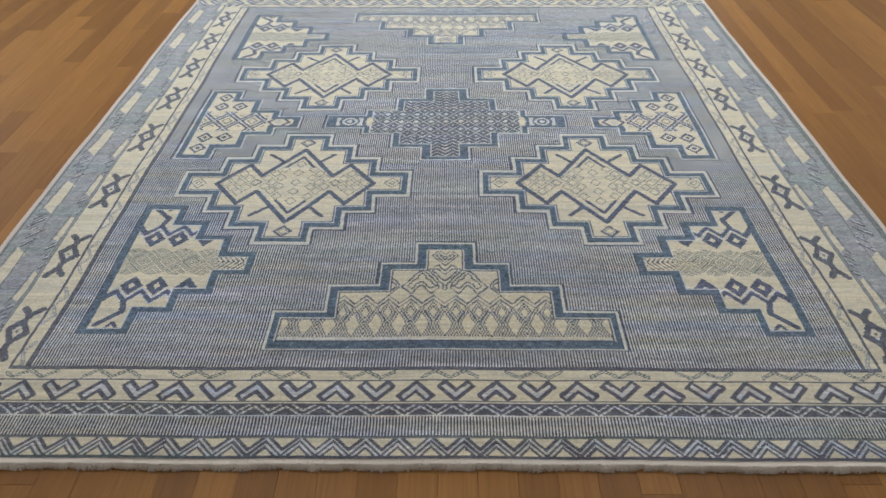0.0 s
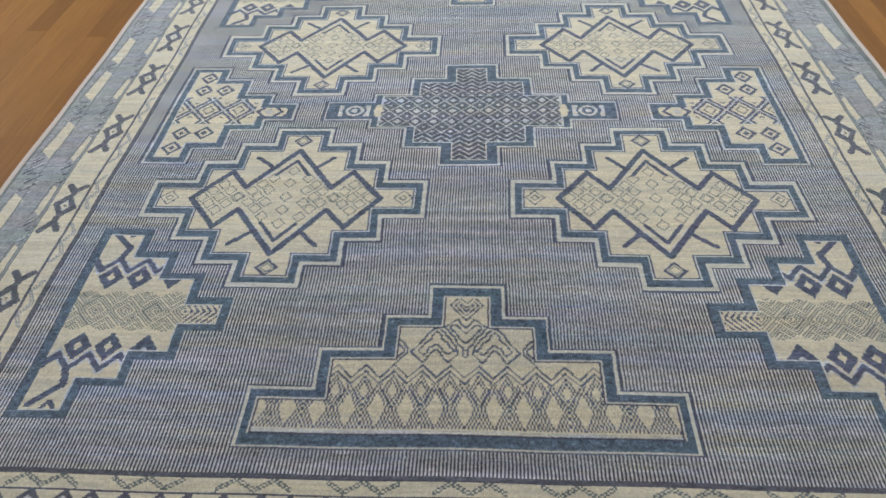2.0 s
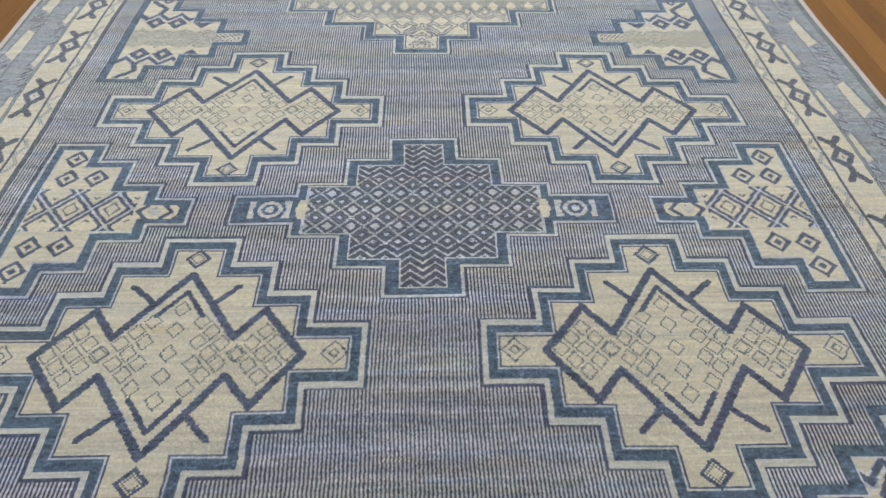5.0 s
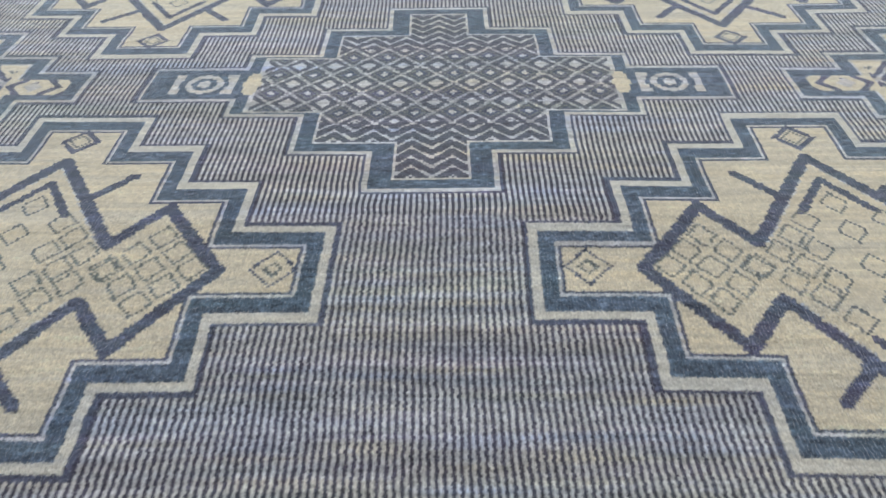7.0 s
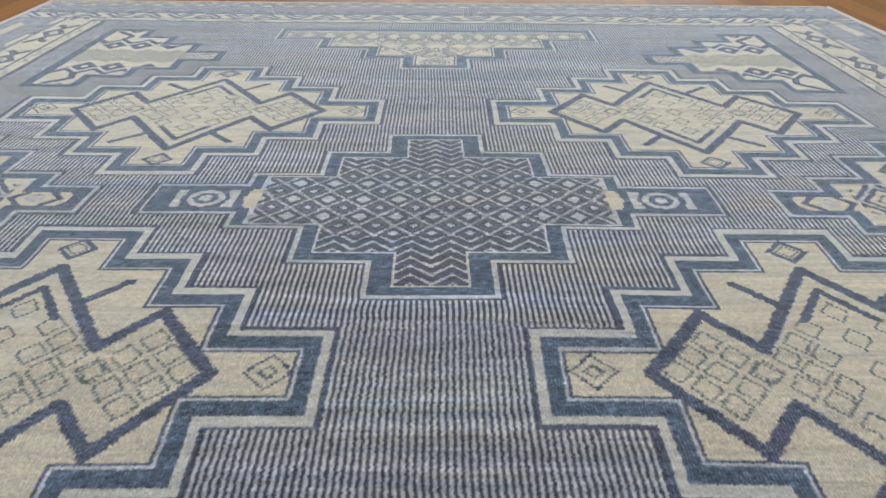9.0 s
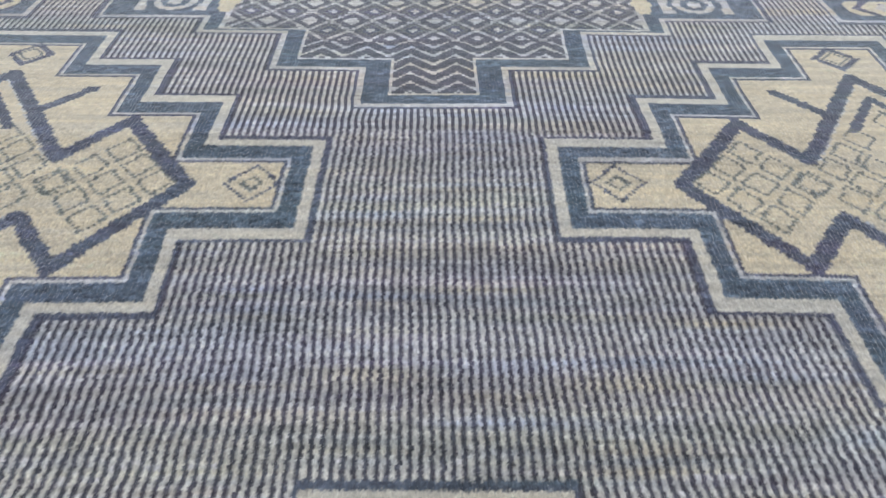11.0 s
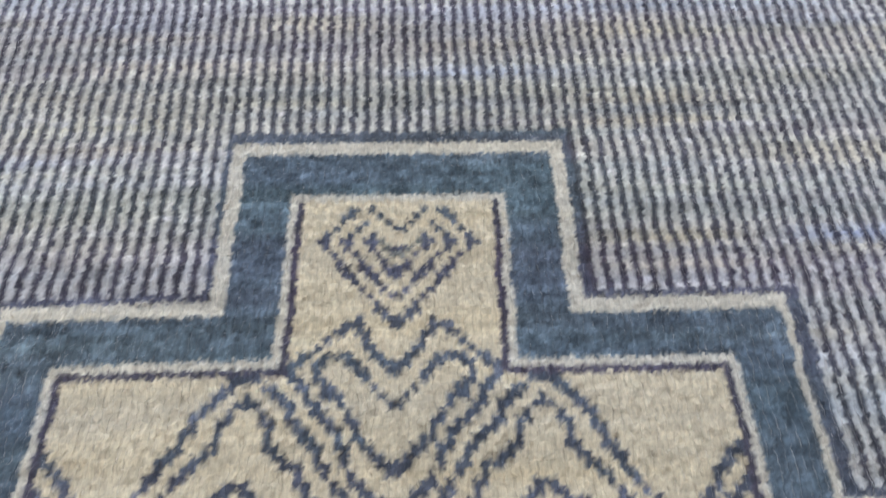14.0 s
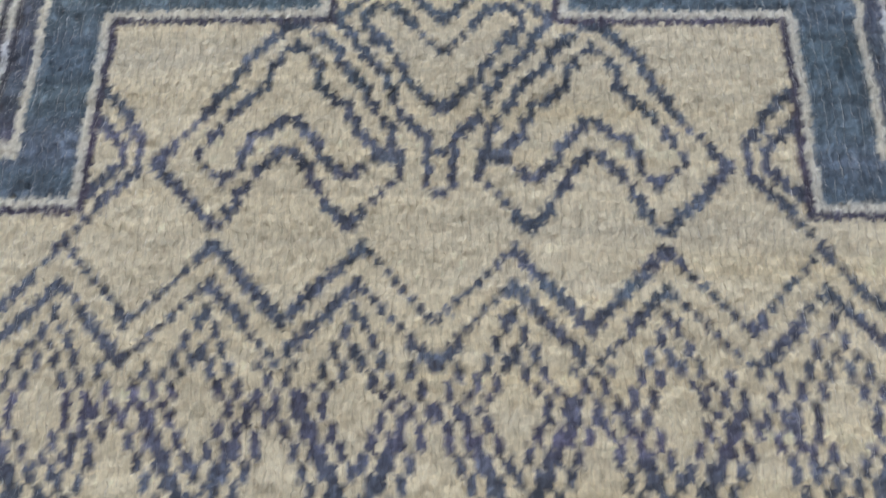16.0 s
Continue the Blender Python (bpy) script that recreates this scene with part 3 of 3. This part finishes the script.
for sign in (-1, 1):
    V = -1101 - (Y - 1080) * 0.90 if sign > 0 else Y     # both ends as the near one, growing more negative outwards
    half = Y * sign > 0
    ks = ends[sign]
    r = RAG * 0.7
    m = half & (V < FIELD_NEAR) & (V >= -1135) & (AX < 958)
    dye[m], owner[m] = CREAM, ks[0]
    group = np.floor((X + 722 + 92) / 184.0)
    lx = (X + 722) - group * 184.0
    loops = -1121 + np.where(group % 2 == 0, -9.5, 9.5) * (2 * triangle_wave(lx, 64) - 1)
    dye[m & (np.abs(np.abs(V - loops) - 3.0) < 1.8) & (np.abs(lx) < 64)] = OLIVE
    dye[m & (V > FIELD_NEAR - 9)] = ASH
    # arrows pointing in and out by turns
    m = half & (V < -1135) & (V >= -1200)
    dye[m], owner[m] = CREAM, ks[1]
    dye[m & (V > -1140)] = ASH
    drifted = X + 16 * np.clip(1 - (X / 690) ** 2, 0, 1)
    e = np.floor((drifted + 734) / 86.4 + 0.5)
    lx = (drifted + 734) - e * 86.4
    odd = (e % 2 != 0)
    ly = np.where(odd, -(V + 1167), V + 1167)
    ax = np.abs(lx)
    ridge = 27 - ax * 0.98
    arrow = (ly < ridge + 4) & (ly > ridge - 34) & (ax < 42) & (ly - ax * 0.98 > -55)
    dye[m & arrow] = ASH
    core = (ly < ridge - 9.5) & (ly > ridge - 22) & (ax < 31) & (ly - ax * 0.98 > -44)
    dye[m & core] = PALE
    dye[m & (V < -1194) & (V > -1198)] = OLIVE
    # small zigzag
    m = half & (V < -1200) & (V >= -1235)
    dye[m], owner[m] = ASH, ks[2]
    t = triangle_wave(np.interp(X, (-1180, -789, -585, -329, -113, 1180), (-9.8, -4, -1, 3, 6, 25.2)), 1) * 24
    dye[m & (np.abs(V + 1232 - t) < 2.3)] = PALE
    dye[m & (np.abs(V + 1219 - t) < 2.1) & (V < -1204)] = PALE
    dye[m & (V < -1231.5)] = PALE
    # stripes
    m = half & (V < -1235) & (V >= -1283)
    owner[m] = ks[3]
    dye[m] = stripes(everywhere)[m]
    dye[m & (V < -1279)] = ASH
    # broad zigzag
    m = half & (V < -1283)
    dye[m], owner[m] = CREAM, ks[4]
    t = triangle_wave(X + 286, 66) * 33
    z = V + 1321 - t
    dye[m & (z > -23) & (z < 12)] = ASH
    dye[m & (np.abs(z) < 2.6)] = PALE
    dye[m & (z > -16) & (z < -10)] = PALE
    dye[m & (V > -1287)] = OLIVE
    dye[m & (V < -1327)] = ASH


# -- laying it out: the warp fans a little in the middle, one selvedge runs wider, soft ripples
def laid(x, y):
    """Drawing place to metres."""
    fan = 0.012 - 0.027 * np.clip((-303 - y) / 352, 0, 1) - 0.012 * np.clip((y - 200) / 300, 0, 1)
    x2 = x * (1 + fan * np.clip((450 - np.abs(x)) / 200, 0, 1))
    x2 = x2 + np.clip(x - 1150, 0, None) * 0.75 - 17.0 + 2.0 * np.sin(y / 170.0 + 0.4) + 1.2 * np.sin(y / 61.0 + x / 300.0)
    y2 = y * 1.008 + 1.2 * np.sin(x / 190.0 + 1.0) + 0.8 * np.sin(x / 57.0 + y / 240.0)
    z = TOP + 0.0009 * np.sin(x / 120.0 + y / 210.0) * np.cos(y / 150.0 - x / 330.0)
    return x2 * M, y2 * M, z


# -- dye lots: every yarn changes tone along the weft, from one batch of wool to the next
warm = 0.55 * drift(9, 130, 21) + 0.55 * drift(2, 26, 22)
deep = 0.60 * drift(5, 90, 23) + 0.65 * drift(1, 16, 24) + 0.25 * drift(40, 60, 25)
violet = 0.80 * drift(10, 170, 26) + 0.6 * drift(2, 34, 27)
mottle = 0.35 * drift(3, 5, 28) + 0.6 * drift(1, 2, 29) + 0.25 * np.random.default_rng(30).normal(0, 1, (NV, NU))
KNOT = YARNS[dye].copy()
for yarn, w_amt, d_amt, v_amt, m_amt in ((CREAM, 0.05, 0.07, 0.0, 0.06), (WHITE, 0.05, 0.08, 0.0, 0.08), (BLUE, 0.05, 0.12, 0.08, 0.55), (SLATE, 0.10, 0.38, 0.15, 0.32), (PALE, 0.16, 0.26, 0.04, 0.20),
                                         (LINE, 0.06, 0.22, 0.14, 0.40), (INK, 0.05, 0.15, 0.1, 0.1), (OLIVE, 0.08, 0.2, 0.06, 0.2), (DUSK, 0.06, 0.16, 0.08, 0.3), (MIST, 0.06, 0.16, 0.08, 0.30), (ASH, 0.06, 0.22, 0.10, 0.35)):
    on = dye == yarn
    level = np.exp(d_amt * deep[on] + m_amt * mottle[on])
    KNOT[on, 0] *= level * np.exp(w_amt * warm[on] + 0.6 * v_amt * violet[on])
    KNOT[on, 1] *= level * np.exp(0.4 * w_amt * warm[on] - 0.25 * v_amt * violet[on])
    KNOT[on, 2] *= level * np.exp(-w_amt * warm[on] + 0.35 * v_amt * violet[on])
KNOT = np.clip(KNOT, 0.02, 0.72)

gu = np.arange(NU + 1) * K - HALF_W
gv = np.arange(NV + 1) * K + NEAR
GX, GY = np.meshgrid(gu, gv)
PX, PY, PZ = laid(GX, GY)
wobble = np.pad(0.0007 * drift(6, 22, 31) + 0.0003 * drift(2, 5, 32), ((0, 1), (0, 1)), mode="edge")
PX = PX + wobble
PZ = PZ + (rng.random(PZ.shape) - 0.5) * 0.0006
PX = PX + (rng.random(PX.shape) - 0.5) * 0.0007
PY = PY + (rng.random(PY.shape) - 0.5) * 0.0008
points = np.stack([PX, PY, PZ], -1).reshape(-1, 3)

# where the camera comes closest the pile is laid finer: three by three tufts a knot, the dyes mingling where strands stray
SUB_U, SUB_V = 3, 3
FJ0, FJ1 = np.searchsorted(ux, (-405, 405))
FI0, FI1 = np.searchsorted(vy, (-1075, -285))
FINE = np.zeros((NV, NU), bool)
FINE[FI0:FI1, FJ0:FJ1] = True
FNU, FNV = (FJ1 - FJ0) * SUB_U, (FI1 - FI0) * SUB_V
tc = FJ0 + (np.arange(FNU) + 0.5) / SUB_U
tr = FI0 + (np.arange(FNV) + 0.5) / SUB_V
TC, TR = np.meshgrid(tc, tr)
fine_owner = owner[TR.astype(int), TC.astype(int)]
ec, er = FJ0 + np.arange(FNU + 1) / SUB_U, FI0 + np.arange(FNV + 1) / SUB_V
EC, ER = np.meshgrid(ec, er)
c_low, r_low = np.minimum(EC.astype(int), NU - 1), np.minimum(ER.astype(int), NV - 1)
ec_f, er_f = (EC - c_low)[..., None], (ER - r_low)[..., None]
grid = np.stack([PX, PY, PZ], -1)
fine_points = ((grid[r_low, c_low] * (1 - ec_f) + grid[r_low, c_low + 1] * ec_f) * (1 - er_f)
               + (grid[r_low + 1, c_low] * (1 - ec_f) + grid[r_low + 1, c_low + 1] * ec_f) * er_f)
fine_points[1:-1, 1:-1] += (rng.random((FNV - 1, FNU - 1, 3)) - 0.5) * np.array((0.0007, 0.0010, 0.0009))
gap = 0.0002 + 0.0009 * np.repeat(rng.random((FNV // SUB_V + 1, FNU - 1)), SUB_V, 0)[1:FNV]
gap = gap * (np.repeat(rng.random((FNV // SUB_V + 1, FNU - 1)), SUB_V, 0)[1:FNV] > 0.6)
fine_points[1:-1, 1:-1, 2] -= gap * (np.arange(1, FNU)[None, :] % SUB_U == 0)
all_points = np.concatenate([points, fine_points.reshape(-1, 3)])
fine_colour = np.zeros((FNV + 1, FNU + 1, 3))
tuft = rng.normal(0, 0.10, (FNV + 1, FNU + 1))
serrated = 0.26 * drift(1, 3, 41)[np.minimum(r_low, NV - 1), np.minimum(c_low, NU - 1)]
for _ in range(4):
    at_c = np.clip((EC + serrated * 0.6 + rng.normal(0, 0.10, EC.shape)).astype(int), 0, NU - 1)
    at_r = np.clip((ER + tuft + rng.normal(0, 0.20, ER.shape)).astype(int), 0, NV - 1)
    fine_colour += KNOT[at_r, at_c] / 4
strand = np.repeat(rng.normal(0, 0.055, ((FNV + 1) // 3 + 1, FNU + 1)), 3, 0)[:FNV + 1] + rng.normal(0, 0.05, (FNV + 1, FNU + 1))
strand *= np.where(fine_colour.mean(-1) < 0.25, 2.4, 1.0)          # dyed strands take the dye less evenly
fine_colour = np.minimum(fine_colour * np.exp(strand)[..., None], 0.8).reshape(-1, 3)

rug = tagged(new("rug"), "large grey-blue and cream knotted wool rug on the wooden floor", "rug")


def pile(name, name_id, mask, parent, label=""):
    """The knots of one part of the rug as a mesh."""
    i, j = np.nonzero(mask & ~FINE)
    base = i * (NU + 1) + j
    quads = np.stack([base, base + 1, base + NU + 2, base + NU + 1], -1)
    uv = np.stack([np.stack([j, i], -1), np.stack([j + 1, i], -1), np.stack([j + 1, i + 1], -1), np.stack([j, i + 1], -1)], 1).astype(np.float32)
    tints = np.repeat(KNOT[i, j][:, None, :], 4, 1)
    fi, fj = np.nonzero(fine_owner == name_id)
    if len(fi):
        base = fi * (FNU + 1) + fj + len(points)
        quads = np.concatenate([quads, np.stack([base, base + 1, base + FNU + 2, base + FNU + 1], -1)])
        c0, r0 = FJ0 + fj / SUB_U, FI0 + fi / SUB_V
        c1, r1 = FJ0 + (fj + 1) / SUB_U, FI0 + (fi + 1) / SUB_V
        uv = np.concatenate([uv, np.stack([np.stack([c0, r0], -1), np.stack([c1, r0], -1), np.stack([c1, r1], -1), np.stack([c0, r1], -1)], 1).astype(np.float32)])
        tints = np.concatenate([tints, fine_colour[quads[-len(fi):] - len(points)]])
    used, back = np.unique(quads, return_inverse=True)
    back = back.reshape(-1)
    n = len(quads)
    me = bpy.data.meshes.new(name)
    me.vertices.add(len(used))
    me.vertices.foreach_set("co", all_points[used].astype(np.float32).ravel())
    me.loops.add(4 * n)
    me.loops.foreach_set("vertex_index", back.astype(np.int32))
    me.polygons.add(n)
    me.polygons.foreach_set("loop_start", np.arange(0, 4 * n, 4, dtype=np.int32))
    me.materials.append(WOOL)
    # keep each corner just inside its own knot
    mid = uv.mean(1, keepdims=True)
    uv = mid + (uv - mid) * 0.998
    layer = me.uv_layers.new(name="knots")
    layer.data.foreach_set("uv", uv.ravel())
    colours = me.color_attributes.new("dye", "FLOAT_COLOR", "CORNER")
    colours.data.foreach_set("color", np.concatenate([tints, np.ones((n, 4, 1))], -1).astype(np.float32).ravel())
    me.update(calc_edges=True)
    me.polygons.foreach_set("use_smooth", np.ones(n, bool))
    ob = new(name, me)
    ob.parent = parent
    return tagged(ob, label)


LABELS = {
    "field": "finely striped grey and slate-blue wool field",
    "medallion": "cream stepped medallion outlined in steel blue",
    "lattice_figure": "lozenge figure with fine lattice lines",
    "middle_medallion": "dark blue stepped middle medallion",
    "end_panel": "stepped end panel outlined in steel blue",
    "figured_ground": "cream ground with zigzag and lozenge drawing",
    "corner_panel": "stepped corner panel edged in steel blue",
    "side_panel": "stepped side panel edged in white and steel blue",
    "guard_border": "narrow cream guard border with faint scrolls",
    "arrow_border": "cream border with slate arrowheads",
    "zigzag_border": "dark border with pale zigzag line",
    "striped_border": "finely striped grey border",
    "outer_border": "outer border of the rug",
    "lozenge_border": "cream border with crossed lozenge motifs",
}
last = rug
for k, name in enumerate(names):
    mask = owner == k
    if mask.any():
        holder = last if name in ("lattice_figure", "figured_ground") else rug
        made = pile(name, k, mask, holder, LABELS.get(name, ""))
        if holder is rug:
            last = made

# foundation under the pile, with its sides
edge_n = 60
outline = []
for a, b in (((-HALF_W, NEAR), (HALF_W, NEAR)), ((HALF_W, NEAR), (HALF_W, FAR)), ((HALF_W, FAR), (-HALF_W, FAR)), ((-HALF_W, FAR), (-HALF_W, NEAR))):
    for i in range(edge_n):
        t = i / edge_n
        px, py, pz = laid(np.array(a[0] + (b[0] - a[0]) * t), np.array(a[1] + (b[1] - a[1]) * t))
        outline.append((float(px), float(py), float(pz)))
bm = bmesh.new()
low = [bm.verts.new((px, py, 0.0005)) for px, py, pz in outline]
high = [bm.verts.new((px, py, pz - 0.0004)) for px, py, pz in outline]
for i in range(len(low)):
    j = (i + 1) % len(low)
    bm.faces.new((low[i], low[j], high[j], high[i]))
bm.faces.new(low[::-1])
part("foundation", bm, COTTON, rug)

# corded side edges
for sx in (-1, 1):
    bm = bmesh.new()
    rings = []
    steps = 420
    for i in range(steps + 1):
        y = NEAR + (FAR - NEAR) * i / steps
        px, py, pz = (float(v) for v in laid(np.array(sx * (HALF_W + 4.0)), np.array(y)))
        fat = 0.0082 + 0.0006 * math.sin(i * 2.1)
        rings.append([bm.verts.new((px + math.cos(a) * fat, py, 0.0062 + math.sin(a) * fat)) for a in [q * math.pi / 4 for q in range(8)]])
    for a, b in zip(rings, rings[1:]):
        for q in range(8):
            bm.faces.new((a[q], a[(q + 1) % 8], b[(q + 1) % 8], b[q]))
    for f in bm.faces:
        f.smooth = True
    part("side_cord", bm, CORD, rug, "pinkish cream overcast side cord")

# flat-woven ends and short cotton fringe
for sign in (-1, 1):
    y0, y1 = (NEAR, NEAR - 9) if sign < 0 else (FAR, FAR + 8)
    bm = bmesh.new()
    cols = 300
    strip = []
    for i in range(cols + 1):
        x = -HALF_W + 2 * HALF_W * i / cols
        row = []
        for j in range(4):
            px, py, pz = (float(v) for v in laid(np.array(x), np.array(y0 + (y1 - y0) * j / 3)))
            row.append(bm.verts.new((px, py, 0.0090 - 0.0008 * j + 0.0006 * math.sin(i * 1.7 + j) + 0.0005 * math.sin(i * 0.61))))
        strip.append(row)
    for a, b in zip(strip, strip[1:]):
        for j in range(3):
            bm.faces.new((a[j], b[j], b[j + 1], a[j + 1]))
    for f in bm.faces:
        f.smooth = True
    part("flat_woven_end", bm, COTTON, rug, "undyed flat-woven cotton end")
    verts, faces = [], []
    tufts = random.Random(11 + sign)
    for i in range(7000):
        x = -HALF_W + 2 * HALF_W * (i + 4 * tufts.random()) / 7004
        px, py, pz = (float(v) for v in laid(np.array(x), np.array(y1)))
        length, sway, wide = tufts.uniform(0.005, 0.015) * (1.0 + 0.15 * math.sin(x / 23.0) + 0.15 * math.sin(x / 7.0)), tufts.gauss(0.0, 0.009), tufts.uniform(0.0005, 0.0013)
        start = len(verts)
        rise = tufts.uniform(0.0, 0.004)
        for t, z in ((-0.8, 0.0072), (0.3, 0.0070 + rise), (0.75, 0.0045 + rise), (1.0, 0.0016 + rise * 0.4)):
            cx, cy = px + sway * max(t, 0) ** 2, py + sign * length * t
            taper = wide * (1.1 - 0.5 * max(t, 0))
            verts += [(cx - taper, cy, z), (cx + taper, cy, z), (cx, cy, z + taper * 1.2)]
        for ring_i in (0, 3, 6):
            a = start + ring_i
            for q in range(3):
                faces.append((a + q, a + (q + 1) % 3, a + 3 + (q + 1) % 3, a + 3 + q))
    me = bpy.data.meshes.new("fringe")
    me.from_pydata(verts, [], faces)
    me.materials.append(COTTON)
    ob = new("fringe", me)
    ob.parent = rug
    tagged(ob, "short frayed cream cotton fringe", kind="stuff")

# ---------------------------------------------------------------- strip floor
floor = tagged(new("floor"), "varnished red-brown oak strip floor under the rug", "floor", kind="structure")
bm = bmesh.new()
box(bm, -ROOM_X - 0.1, ROOM_X + 0.1, -ROOM_Y - 0.1, ROOM_Y + 0.1, -0.05, -0.0125)
part("subfloor", bm, SUBFLOOR, floor)
STRIP, GAP = 0.0818, 0.0004
LENGTHS = [0.45, 0.62, 0.8, 1.05, 1.3, 1.6]


def strip_mesh(length):
    bm = bmesh.new()
    box(bm, -STRIP / 2 + GAP / 2, STRIP / 2 - GAP / 2, GAP / 2, length - GAP / 2, -0.012, -0.0)
    top = [e for e in bm.edges if all(v.co.z > -0.001 for v in e.verts)]
    bmesh.ops.bevel(bm, geom=top, offset=0.0005, segments=1, affect="EDGES")
    me = bpy.data.meshes.new("strip")
    bm.to_mesh(me)
    bm.free()
    me.materials.append(OAK)
    return me


meshes = [strip_mesh(v) for v in LENGTHS]
lay = random.Random(5)
rest_v, rest_f = [], []
for c in range(-41, 42):
    x = c * STRIP + 0.012
    if abs(x) > ROOM_X - 0.02:
        continue
    y, first = -ROOM_Y + 0.001, True
    while y < ROOM_Y - 0.01:
        i = lay.randrange(6)
        length = LENGTHS[i]
        hidden = abs(x) < 1.1 and -1.2 < y and y + length < 1.2
        close = abs(x) < 2.35 and y < 2.6 and y + length > -2.0 and not hidden
        if first or y + length > ROOM_Y:
            length, close, first = min(length * (0.3 + 0.7 * lay.random()), ROOM_Y - y), False, False
        if close:
            ob = new("strip", meshes[i])
            ob.location = (x, y, 0)
            ob.parent = floor
        else:
            me = meshes[i]
            start, k = len(rest_v), length / LENGTHS[i]
            rest_v += [(x + v.co.x, y + v.co.y * k, v.co.z) for v in me.vertices]
            rest_f += [tuple(start + q for q in p.vertices) for p in me.polygons]
        y += length
me = bpy.data.meshes.new("strips")
me.from_pydata(rest_v, [], rest_f)
me.materials.append(OAK)
ob = new("strips", me)
ob.parent = floor
tagged(ob, kind="stuff")
